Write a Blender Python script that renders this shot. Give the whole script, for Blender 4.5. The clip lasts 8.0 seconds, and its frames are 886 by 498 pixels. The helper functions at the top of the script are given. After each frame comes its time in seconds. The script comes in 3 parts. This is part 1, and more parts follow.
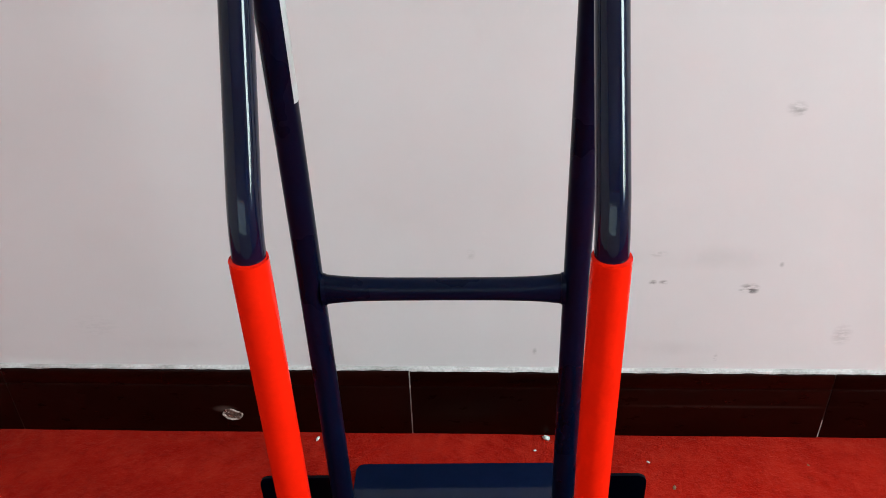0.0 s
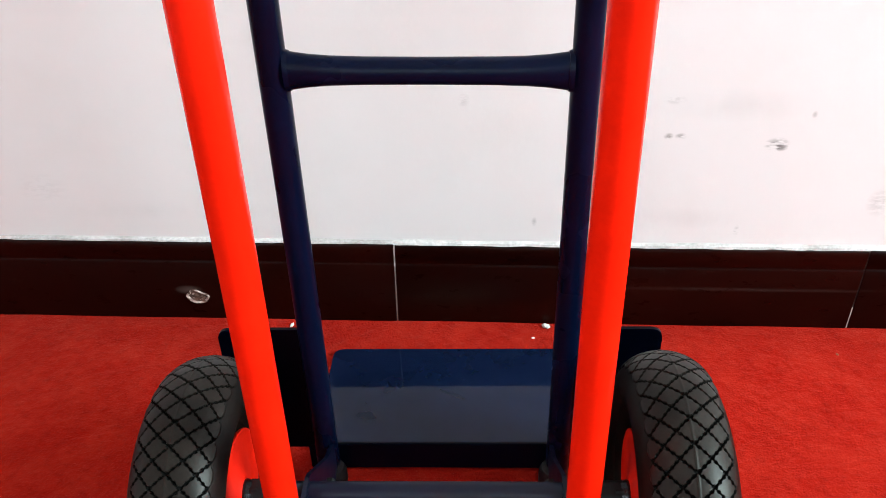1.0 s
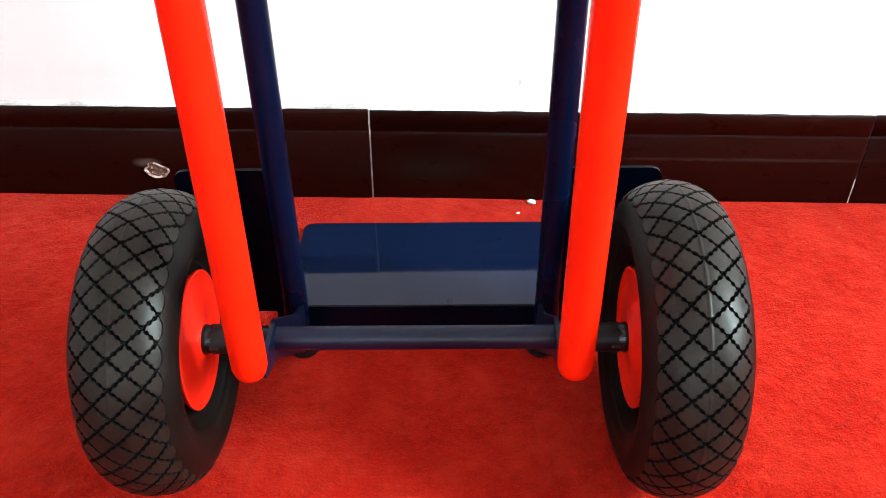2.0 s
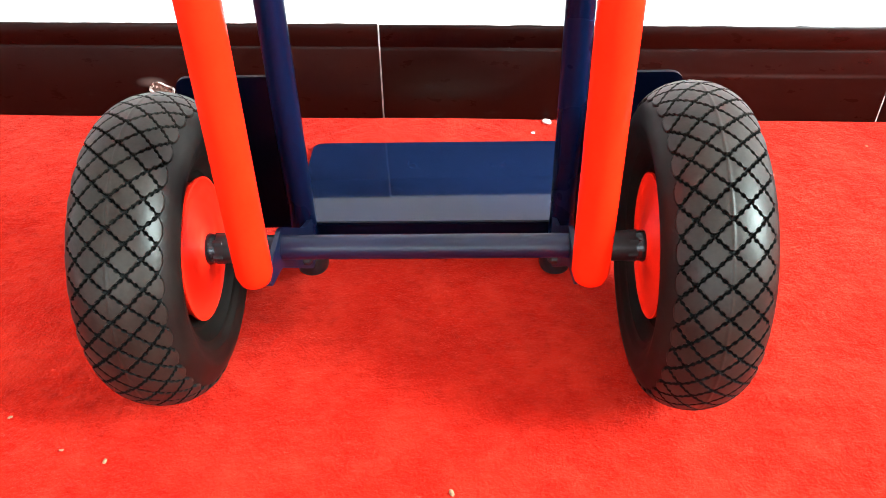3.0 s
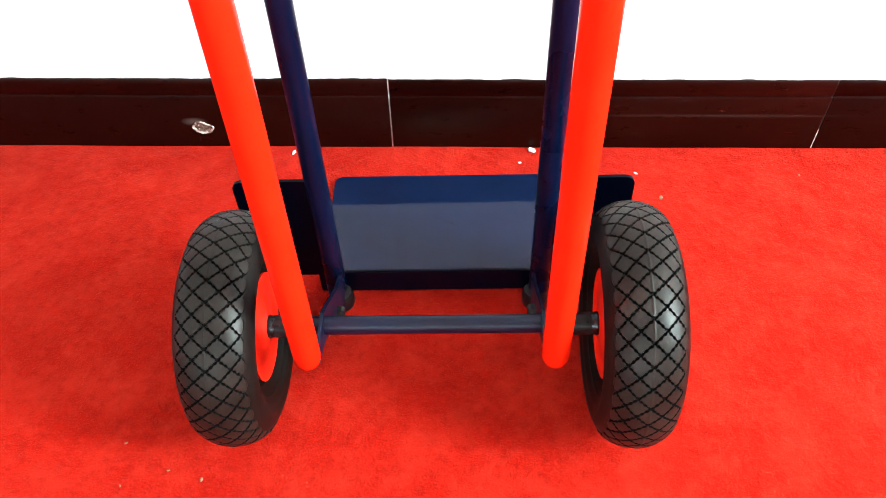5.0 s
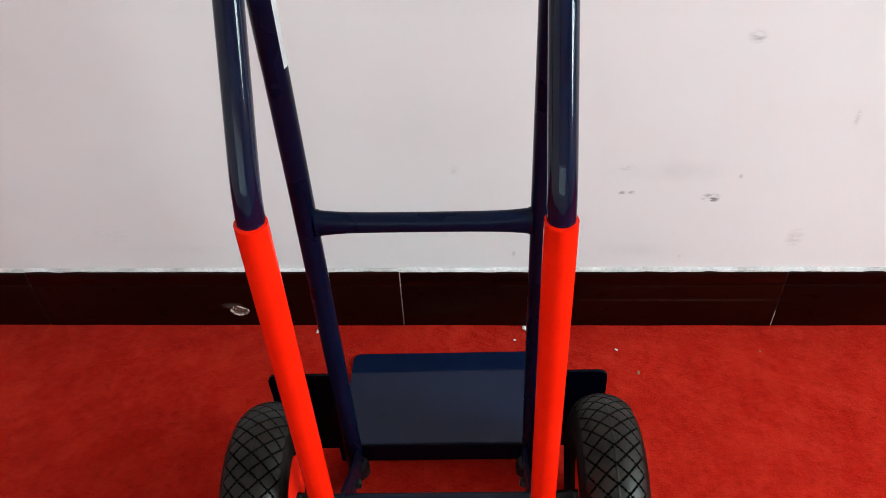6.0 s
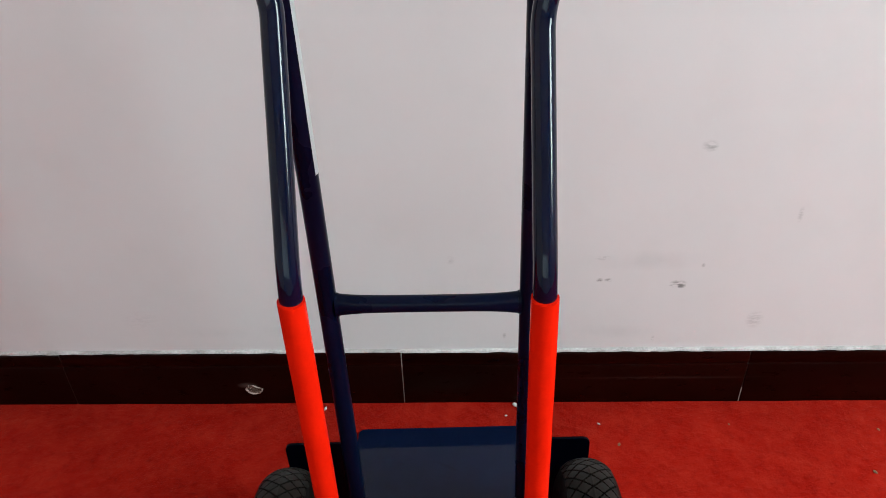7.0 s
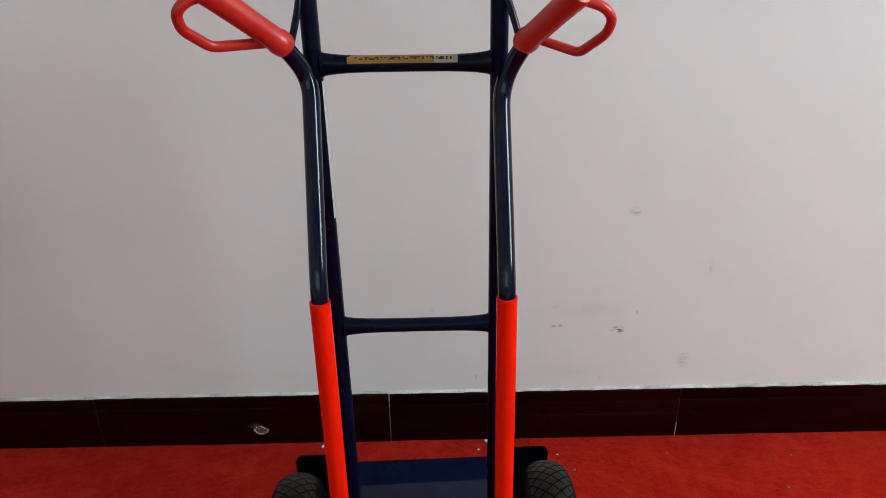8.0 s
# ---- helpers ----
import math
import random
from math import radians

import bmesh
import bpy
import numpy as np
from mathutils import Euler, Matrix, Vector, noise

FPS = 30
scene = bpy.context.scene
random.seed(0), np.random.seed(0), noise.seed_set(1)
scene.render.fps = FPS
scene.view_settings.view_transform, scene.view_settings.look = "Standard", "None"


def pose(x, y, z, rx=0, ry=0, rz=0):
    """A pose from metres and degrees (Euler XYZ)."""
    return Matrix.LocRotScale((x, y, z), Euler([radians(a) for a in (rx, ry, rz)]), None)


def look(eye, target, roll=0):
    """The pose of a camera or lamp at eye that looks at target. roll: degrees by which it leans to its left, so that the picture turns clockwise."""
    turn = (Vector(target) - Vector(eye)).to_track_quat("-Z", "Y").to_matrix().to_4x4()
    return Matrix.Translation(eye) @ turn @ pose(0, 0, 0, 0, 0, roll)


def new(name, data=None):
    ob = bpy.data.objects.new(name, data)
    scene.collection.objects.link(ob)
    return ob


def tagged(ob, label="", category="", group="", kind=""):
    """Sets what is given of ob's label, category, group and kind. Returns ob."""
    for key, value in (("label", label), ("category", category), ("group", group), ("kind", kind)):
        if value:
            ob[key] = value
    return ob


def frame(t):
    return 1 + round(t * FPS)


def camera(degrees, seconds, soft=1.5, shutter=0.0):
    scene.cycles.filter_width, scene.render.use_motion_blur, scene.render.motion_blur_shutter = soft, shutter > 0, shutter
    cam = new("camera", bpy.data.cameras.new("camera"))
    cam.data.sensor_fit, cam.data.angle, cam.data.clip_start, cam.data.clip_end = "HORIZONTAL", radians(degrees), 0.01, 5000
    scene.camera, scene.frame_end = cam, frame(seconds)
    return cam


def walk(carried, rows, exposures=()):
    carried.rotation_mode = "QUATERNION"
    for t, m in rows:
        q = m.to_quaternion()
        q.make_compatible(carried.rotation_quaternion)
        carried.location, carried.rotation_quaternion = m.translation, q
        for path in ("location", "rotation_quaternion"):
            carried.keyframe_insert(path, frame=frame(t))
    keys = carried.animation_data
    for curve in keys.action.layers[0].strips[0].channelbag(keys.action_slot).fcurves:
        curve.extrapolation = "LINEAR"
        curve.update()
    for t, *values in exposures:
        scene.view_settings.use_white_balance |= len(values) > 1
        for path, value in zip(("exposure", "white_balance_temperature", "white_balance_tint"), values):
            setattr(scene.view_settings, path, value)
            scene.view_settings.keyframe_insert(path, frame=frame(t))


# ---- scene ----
cam = camera(54.42, 8.0, soft=0.6)
PATH = [
    (0, (0.1031, -0.9141, 0.9631), (0.0186, 0.6522, -0.1091), -1.68),
    (0.5, (0.1016, -0.9089, 0.8611), (0.0211, 0.6250, -0.2573), -0.07),
    (1, (0.1078, -0.9055, 0.7473), (0.0310, 0.6549, -0.3341), -0.86),
    (1.5, (0.1066, -0.9073, 0.6625), (0.0719, 0.6509, -0.4241), 0.00),
    (2, (0.1034, -0.9123, 0.6087), (0.0794, 0.6034, -0.5368), 0.19),
    (2.2, (0.1021, -0.9165, 0.5928), (0.0754, 0.5947, -0.5585), 0.09),
    (3.3, (0.1097, -0.9120, 0.5650), (0.0465, 0.5129, -0.6903), -0.90),
    (3.5, (0.1099, -0.9074, 0.5724), (0.0536, 0.5113, -0.6901), -0.86),
    (4, (0.1064, -0.9022, 0.6159), (0.0576, 0.4672, -0.7003), -0.84),
    (4.2, (0.1021, -0.9000, 0.6576), (0.0586, 0.4135, -0.7146), -0.62),
    (5.3, (0.1129, -0.8993, 0.9542), (0.0594, 0.2877, -0.5284), -1.72),
    (5.5, (0.1184, -0.9122, 0.9958), (0.0608, 0.3230, -0.4468), -1.66),
    (6, (0.1263, -0.9391, 1.0844), (0.0448, 0.4252, -0.2354), -2.53),
    (6.5, (0.1303, -0.9624, 1.1450), (0.0324, 0.4509, -0.1212), -2.51),
    (7, (0.1150, -1.0648, 1.1754), (0.0631, 0.4376, 0.0134), -1.77),
    (7.5, (0.0838, -1.2524, 1.2066), (0.0902, 0.3550, 0.1935), -0.79),
    (8, (0.0917, -1.3929, 1.2369), (0.1175, 0.2669, 0.3125), -0.56),
]
EXPOSURES = [(t, e, 5800, -12) for t, e in ((0, 0.0), (0.5, 0.46), (1, 0.68), (1.5, 0.86), (2, 1.3), (2.2, 1.55), (3.3, 2.5), (3.5, 2.58), (4, 2.62), (4.2, 2.6), (5.3, 1.4), (5.5, 1.1), (6, 0.22), (6.5, -0.04), (7, -0.15), (7.5, -0.33), (8, -0.46))]
walk(cam, [(t, look(eye, target, roll)) for t, eye, target, roll in PATH], EXPOSURES)

# ---- light: daylight from a window in the side wall ----
world = bpy.data.worlds.new("world")
scene.world = world
world.use_nodes = True
wn = world.node_tree
sky = wn.nodes.new("ShaderNodeTexSky")
sky.sky_type = "NISHITA"
sky.sun_disc = False
sky.sun_elevation, sky.sun_rotation = radians(40), radians(200)
wn.links.new(sky.outputs[0], wn.nodes["Background"].inputs["Color"])
wn.nodes["Background"].inputs["Strength"].default_value = 0.12


def area_lamp(name, size_x, size_y, watts, colour, m):
    data = bpy.data.lights.new(name, "AREA")
    data.shape, data.size, data.size_y, data.energy, data.color = "RECTANGLE", size_x, size_y, watts, colour
    ob = new(name, data)
    ob.matrix_world = m
    return ob


area_lamp("window_light", 0.8, 1.45, 120, (0.970, 0.981, 0.985), look((2.96, -1.35, 2.05), (0.0, -0.5, 0.6)))
area_lamp("back_window_light", 3.2, 1.3, 17, (1.0, 0.955, 0.95), look((-0.3, -3.96, 1.65), (0.0, -0.4, 0.6)))

# ---- materials ----


def material(name):
    m = bpy.data.materials.new(name)
    m.use_nodes = True
    return m, m.node_tree, m.node_tree.nodes["Principled BSDF"]


def noise_tex(nt, scale, detail=4.0, rough=0.55, coord="Object", stretch=None):
    co = nt.nodes.new("ShaderNodeTexCoord")
    tex = nt.nodes.new("ShaderNodeTexNoise")
    tex.inputs["Scale"].default_value = scale
    tex.inputs["Detail"].default_value = detail
    tex.inputs["Roughness"].default_value = rough
    if stretch:
        mp = nt.nodes.new("ShaderNodeMapping")
        mp.inputs["Scale"].default_value = stretch
        nt.links.new(co.outputs[coord], mp.inputs["Vector"])
        nt.links.new(mp.outputs[0], tex.inputs["Vector"])
    else:
        nt.links.new(co.outputs[coord], tex.inputs["Vector"])
    return tex.outputs["Fac"]


def ramp(nt, fac, stops):
    r = nt.nodes.new("ShaderNodeValToRGB")
    while len(r.color_ramp.elements) < len(stops):
        r.color_ramp.elements.new(0.5)
    for e, (p, c) in zip(r.color_ramp.elements, stops):
        e.position = p
        e.color = (*c, 1) if len(c) == 3 else c
    nt.links.new(fac, r.inputs["Fac"])
    return r.outputs["Color"]


def maths(nt, op, a, b=None, clamp=False):
    n = nt.nodes.new("ShaderNodeMath")
    n.operation, n.use_clamp = op, clamp
    for i, v in enumerate((a, b)):
        if v is None:
            continue
        if isinstance(v, (int, float)):
            n.inputs[i].default_value = v
        else:
            nt.links.new(v, n.inputs[i])
    return n.outputs[0]


def mix(nt, fac, a, b):
    n = nt.nodes.new("ShaderNodeMix")
    n.data_type = "RGBA"
    for sock, v in ((n.inputs[0], fac), (n.inputs[6], a), (n.inputs[7], b)):
        if isinstance(v, (int, float)):
            sock.default_value = v
        elif isinstance(v, tuple):
            sock.default_value = (*v, 1)
        else:
            nt.links.new(v, sock)
    return n.outputs[2]


def bump(nt, bsdf, height, strength, distance):
    b = nt.nodes.new("ShaderNodeBump")
    b.inputs["Strength"].default_value = strength
    b.inputs["Distance"].default_value = distance
    nt.links.new(height, b.inputs["Height"])
    nt.links.new(b.outputs[0], bsdf.inputs["Normal"])


def simple(name, dark, light, rough, scale=30.0, metal=0.0, relief=0.15, depth=0.001, coat=0.0, rough_span=0.1, spec=0.5):
    """A surface whose colour wanders between two tones, with fine grain, uneven gloss and relief."""
    m, nt, b = material(name)
    large = noise_tex(nt, scale, 3.0)
    fine = noise_tex(nt, scale * 12, 3.0)
    both = maths(nt, "ADD", maths(nt, "MULTIPLY", large, 0.65), maths(nt, "MULTIPLY", fine, 0.35))
    nt.links.new(ramp(nt, both, [(0.35, dark), (0.65, light)]), b.inputs["Base Color"])
    r = maths(nt, "ADD", maths(nt, "MULTIPLY", large, rough_span * 2), rough - rough_span)
    nt.links.new(r, b.inputs["Roughness"])
    b.inputs["Metallic"].default_value = metal
    b.inputs["Specular IOR Level"].default_value = spec
    b.inputs["Coat Weight"].default_value = coat
    b.inputs["Coat Roughness"].default_value = 0.08
    bump(nt, b, both, relief, depth)
    return m


def smear(m, spots, tone):
    """Dull smears on a flat surface: x, y, half length, half width and strength of each."""
    nt = m.node_tree
    b = nt.nodes["Principled BSDF"]
    base, gloss = b.inputs["Base Color"].links[0].from_socket, b.inputs["Roughness"].links[0].from_socket
    co = nt.nodes.new("ShaderNodeTexCoord")
    ragged = noise_tex(nt, 260.0, 3.0, 0.6)
    for x, y, w, h, k in spots:
        mp = nt.nodes.new("ShaderNodeMapping")
        mp.vector_type = "TEXTURE"
        mp.inputs["Location"].default_value = (x, y, 0.008)
        mp.inputs["Rotation"].default_value = (0, 0, radians(-32))
        mp.inputs["Scale"].default_value = (w, h, 1.0)
        nt.links.new(co.outputs["Object"], mp.inputs["Vector"])
        ln = nt.nodes.new("ShaderNodeVectorMath")
        ln.operation = "LENGTH"
        nt.links.new(mp.outputs[0], ln.inputs[0])
        fac = maths(nt, "MULTIPLY", maths(nt, "MULTIPLY", maths(nt, "SUBTRACT", 1.2, ln.outputs["Value"], True), maths(nt, "ADD", ragged, 0.3)), k, True)
        base = mix(nt, fac, base, tone)
        gloss = maths(nt, "ADD", gloss, maths(nt, "MULTIPLY", fac, 0.25))
    nt.links.new(base, b.inputs["Base Color"])
    nt.links.new(gloss, b.inputs["Roughness"])


M_NAVY = simple("navy_gloss_paint", (0.0005, 0.0022, 0.013), (0.0009, 0.0036, 0.020), 0.085, 14, relief=0.0, depth=0.0001, coat=0.0, rough_span=0.015, spec=0.30)
M_FRAME_NAVY = simple("navy_satin_paint", (0.0008, 0.0023, 0.0115), (0.0013, 0.0037, 0.0175), 0.28, 14, relief=0.03, depth=0.0003, rough_span=0.04, spec=0.11)
# the navy paint darkened, so the shade on flange and guards is in the colour
M_PLATE_SHADED = simple("shaded_navy_paint", (0.0002, 0.0005, 0.0028), (0.0004, 0.0010, 0.0050), 0.30, 14, relief=0.03, depth=0.0003, rough_span=0.04, spec=0.07)
M_AXLE = simple("worn_navy_paint", (0.0008, 0.0026, 0.013), (0.0018, 0.005, 0.021), 0.36, 30, relief=0.05, depth=0.0003, rough_span=0.08, spec=0.28)
M_PLATE = simple("navy_plate_paint", (0.0030, 0.0066, 0.0235), (0.0046, 0.0090, 0.0310), 0.05, 4, relief=0.0, depth=0.0001, coat=0.0, rough_span=0.015, spec=0.28)
smear(M_PLATE, ((0.004, 0.243, 0.022, 0.0045, 0.28), (0.018, 0.236, 0.012, 0.003, 0.25), (-0.085, 0.20, 0.03, 0.010, 0.2)), (0.0008, 0.0016, 0.006))
M_RED_SLEEVE = simple("red_plastic_sleeve", (0.74, 0.0070, 0.0007), (0.82, 0.0100, 0.0012), 0.24, 22, relief=0.06, depth=0.0006, rough_span=0.05, spec=0.20)
M_GRIP = simple("red_grip_plastic", (0.40, 0.012, 0.009), (0.50, 0.019, 0.014), 0.34, 30, relief=0.1, depth=0.0006)
M_RIM = simple("red_wheel_enamel", (0.62, 0.007, 0.002), (0.72, 0.011, 0.003), 0.32, 25, relief=0.08, depth=0.0006, coat=0.3)
M_RUBBER = simple("dusty_tread_rubber", (0.0052, 0.0037, 0.0028), (0.0130, 0.0095, 0.0074), 0.42, 35, relief=0.25, depth=0.0008, rough_span=0.10, spec=0.20)
# tread rubber again, with the shade inside the grooves put into its colour
M_GROOVE_SHADE = simple("groove_shade_rubber", (0.002, 0.002, 0.002), (0.004, 0.004, 0.004), 0.9, 40, relief=0.1, depth=0.0004, spec=0.1)
M_SIDEWALL = simple("sidewall_rubber", (0.0022, 0.0016, 0.0013), (0.0056, 0.0043, 0.0035), 0.46, 30, relief=0.15, depth=0.0005, spec=0.13)
M_STEEL = simple("dark_zinc_steel", (0.014, 0.014, 0.016), (0.05, 0.05, 0.055), 0.25, 60, metal=0.9, relief=0.1, depth=0.0005)
M_BLACK = simple("black_plastic", (0.003, 0.003, 0.0035), (0.007, 0.007, 0.008), 0.4, 40, spec=0.3)
M_GROUT = simple("white_grout", (0.32, 0.28, 0.26), (0.60, 0.56, 0.53), 0.85, 90, relief=0.5, depth=0.001)
M_JOINT = simple("dark_grout", (0.012, 0.004, 0.003), (0.05, 0.03, 0.027), 0.85, 60, relief=0.5, depth=0.001)
M_BEAD = simple("grey_caulk", (0.33, 0.305, 0.30), (0.70, 0.665, 0.67), 0.8, 22, relief=0.4, depth=0.001)
M_CRUMB = simple("pale_chip", (0.16, 0.075, 0.035), (0.32, 0.20, 0.11), 0.8, 200)
M_CRUMB_WHITE = simple("white_chip", (0.75, 0.74, 0.72), (0.9, 0.89, 0.87), 0.8, 200)
M_JOINT_DARK = simple("blackened_grout", (0.006, 0.002, 0.0015), (0.016, 0.007, 0.005), 0.85, 60, relief=0.5, depth=0.001)
M_CHIP = simple("broken_tile_body", (0.03, 0.010, 0.007), (0.17, 0.09, 0.065), 0.8, 120, relief=0.6, depth=0.002)
M_CHIP_RIM = simple("broken_tile_rim", (0.16, 0.09, 0.08), (0.62, 0.50, 0.45), 0.7, 150, relief=0.5, depth=0.002)
M_LABEL = simple("ochre_label", (0.42, 0.24, 0.045), (0.52, 0.33, 0.08), 0.4, 80)
M_LABEL_PALE = simple("pale_label", (0.52, 0.47, 0.36), (0.66, 0.60, 0.48), 0.4, 80)
M_INK = simple("dark_ink", (0.05, 0.03, 0.02), (0.09, 0.06, 0.04), 0.5, 80)
M_FILM = simple("white_sticker", (0.86, 0.86, 0.87), (0.92, 0.92, 0.93), 0.35, 40)
M_CEIL = simple("ceiling_paint", (0.78, 0.77, 0.75), (0.84, 0.83, 0.81), 0.8, 3)
M_FRAME = simple("white_window_frame", (0.72, 0.72, 0.71), (0.8, 0.8, 0.79), 0.35, 8)


def wall_material():
    m, nt, b = material("scuffed_white_wall_paint")
    co = nt.nodes.new("ShaderNodeTexCoord")
    broad = noise_tex(nt, 1.6, 4.0)
    mid = noise_tex(nt, 9.0, 5.0)
    base = mix(nt, broad, (0.715, 0.683, 0.697), (0.795, 0.770, 0.784))
    base = mix(nt, maths(nt, "MULTIPLY", maths(nt, "SUBTRACT", mid, 0.5, True), 0.5), base, (0.60, 0.57, 0.56))
    grain = noise_tex(nt, 85.0, 5.0, 0.7)
    streak = noise_tex(nt, 150.0, 4.0, 0.65, stretch=(0.5, 1.0, 1.4))
    # scuffs on the paint: x, z, half width, half height, strength, threshold
    for x, z, w, h, k, th in ((0.4565, 0.269, 0.013, 0.008, 0.85, 0.46), (0.4605, 0.265, 0.008, 0.004, 0.8, 0.40), (0.329, 0.279, 0.005, 0.004, 0.7, 0.40), (0.343, 0.279, 0.006, 0.004, 0.65, 0.42),
                              (0.594, 0.191, 0.013, 0.017, 0.26, 0.40), (0.466, 0.528, 0.011, 0.009, 0.34, 0.40), (0.471, 0.525, 0.006, 0.005, 0.28, 0.38),
                              (0.40, 0.319, 0.090, 0.018, 0.13, 0.48), (0.622, 0.405, 0.004, 0.014, 0.25, 0.42),
                              (0.089, 0.323, 0.006, 0.008, 0.18, 0.42), (0.178, 0.158, 0.003, 0.006, 0.35, 0.40),
                              (0.491, 0.308, 0.003, 0.004, 0.4, 0.38), (0.43, 0.148, 0.003, 0.008, 0.3, 0.42), (0.33, 0.325, 0.012, 0.005, 0.25, 0.45),
                              (-0.44, 0.20, 0.03, 0.02, 0.08, 0.45), (0.30, 0.165, 0.12, 0.015, 0.15, 0.48), (-0.30, 0.17, 0.15, 0.012, 0.12, 0.48)):
        mp = nt.nodes.new("ShaderNodeMapping")
        mp.vector_type = "TEXTURE"
        mp.inputs["Location"].default_value = (x, 0.008, z)
        mp.inputs["Scale"].default_value = (w, 1.0, h)
        nt.links.new(co.outputs["Object"], mp.inputs["Vector"])
        ln = nt.nodes.new("ShaderNodeVectorMath")
        ln.operation = "LENGTH"
        nt.links.new(mp.outputs[0], ln.inputs[0])
        near = maths(nt, "SUBTRACT", 1.25, ln.outputs["Value"], True)
        broken = maths(nt, "MULTIPLY", maths(nt, "SUBTRACT", mid if w > 0.05 else streak, th - 0.1 if w > 0.05 else th, True), 3.0 if w > 0.05 else 7.0, True)
        fac = maths(nt, "MULTIPLY", maths(nt, "MULTIPLY", near, broken), k, True)
        base = mix(nt, fac, base, (0.13, 0.12, 0.12))
    nt.links.new(base, b.inputs["Base Color"])
    b.inputs["Roughness"].default_value = 0.55
    both = maths(nt, "ADD", maths(nt, "MULTIPLY", mid, 1.0), maths(nt, "MULTIPLY", grain, 0.15))
    bump(nt, b, both, 0.25, 0.004)
    return m


def carpet_material(name, lift):
    m, nt, b = material(name)
    broad = noise_tex(nt, 3.5, 4.0)
    blot = noise_tex(nt, 16.0, 4.0, 0.6)
    tuft = noise_tex(nt, 75.0, 4.0, 0.65)
    fibre = noise_tex(nt, 420.0, 3.0, 0.7)
    c = mix(nt, broad, (0.31 * lift, 0.0032, 0.0010), (0.37 * lift, 0.0050, 0.0020))
    c = mix(nt, maths(nt, "MULTIPLY", maths(nt, "SUBTRACT", blot, 0.42, True), 3.0, True), c, (0.43 * lift, 0.0140, 0.0065))
    c = mix(nt, maths(nt, "MULTIPLY", maths(nt, "SUBTRACT", fibre, 0.48, True), 2.5, True), c, (0.50 * lift, 0.020, 0.010))
    c = mix(nt, maths(nt, "MULTIPLY", maths(nt, "SUBTRACT", tuft, 0.50, True), 2.6, True), c, (0.23 * lift, 0.0018, 0.0008))
    worn = noise_tex(nt, 34.0, 3.0, 0.6)
    c = mix(nt, maths(nt, "MULTIPLY", maths(nt, "SUBTRACT", worn, 0.50, True), 2.2, True), c, (0.50 * lift, 0.021, 0.011))
    nt.links.new(c, b.inputs["Base Color"])
    b.inputs["Roughness"].default_value = 0.95
    b.inputs["Specular IOR Level"].default_value = 0.04
    b.inputs["Sheen Weight"].default_value = 0.2
    b.inputs["Sheen Roughness"].default_value = 0.35
    b.inputs["Sheen Tint"].default_value = (1.0, 0.34, 0.28, 1)
    both = maths(nt, "ADD", maths(nt, "ADD", maths(nt, "MULTIPLY", tuft, 0.9), maths(nt, "MULTIPLY", worn, 1.0)), maths(nt, "MULTIPLY", fibre, 0.45))
    bump(nt, b, both, 0.75, 0.006)
    return m


def tile_material():
    m, nt, b = material("maroon_glazed_tile")
    broad = noise_tex(nt, 5.0, 4.0)
    fine = noise_tex(nt, 60.0, 5.0, 0.6, stretch=(0.4, 1, 1))
    c = mix(nt, broad, (0.0056, 0.0006, 0.0003), (0.0100, 0.0011, 0.0006))
    c = mix(nt, maths(nt, "MULTIPLY", maths(nt, "SUBTRACT", fine, 0.62, True), 2.0, True), c, (0.03, 0.015, 0.012))
    # dusty smear beside the chipped spot, and a dull patch near the middle joint
    co = nt.nodes.new("ShaderNodeTexCoord")
    for x, z, w, h, k, tone in ((-0.279, 0.0475, 0.017, 0.007, 0.45, (0.14, 0.09, 0.08)), (0.065, 0.045, 0.075, 0.030, 0.35, (0.012, 0.007, 0.005)), (0.45, 0.062, 0.20, 0.003, 0.12, (0.10, 0.06, 0.055))):
        mp = nt.nodes.new("ShaderNodeMapping")
        mp.vector_type = "TEXTURE"
        mp.inputs["Location"].default_value = (x, 0.0, z)
        mp.inputs["Scale"].default_value = (w, 1.0, h)
        nt.links.new(co.outputs["Object"], mp.inputs["Vector"])
        ln = nt.nodes.new("ShaderNodeVectorMath")
        ln.operation = "LENGTH"
        nt.links.new(mp.outputs[0], ln.inputs[0])
        near = maths(nt, "SUBTRACT", 1.2, ln.outputs["Value"], True)
        c = mix(nt, maths(nt, "MULTIPLY", maths(nt, "MULTIPLY", near, maths(nt, "ADD", fine, 0.3)), k, True), c, tone)
    nt.links.new(c, b.inputs["Base Color"])
    nt.links.new(maths(nt, "ADD", maths(nt, "MULTIPLY", fine, 0.25), 0.18), b.inputs["Roughness"])
    b.inputs["Specular IOR Level"].default_value = 0.08
    bump(nt, b, fine, 0.12, 0.001)
    return m


M_WALL, M_CARPET, M_PILE, M_TILE = wall_material(), carpet_material("red_carpet", 0.90), carpet_material("red_carpet_pile", 0.99), tile_material()
m_glass, _nt, _b = material("window_glass")
_b.inputs["Transmission Weight"].default_value = 1.0
_b.inputs["Roughness"].default_value = 0.0
M_GLASS = m_glass

# ---- mesh helpers ----


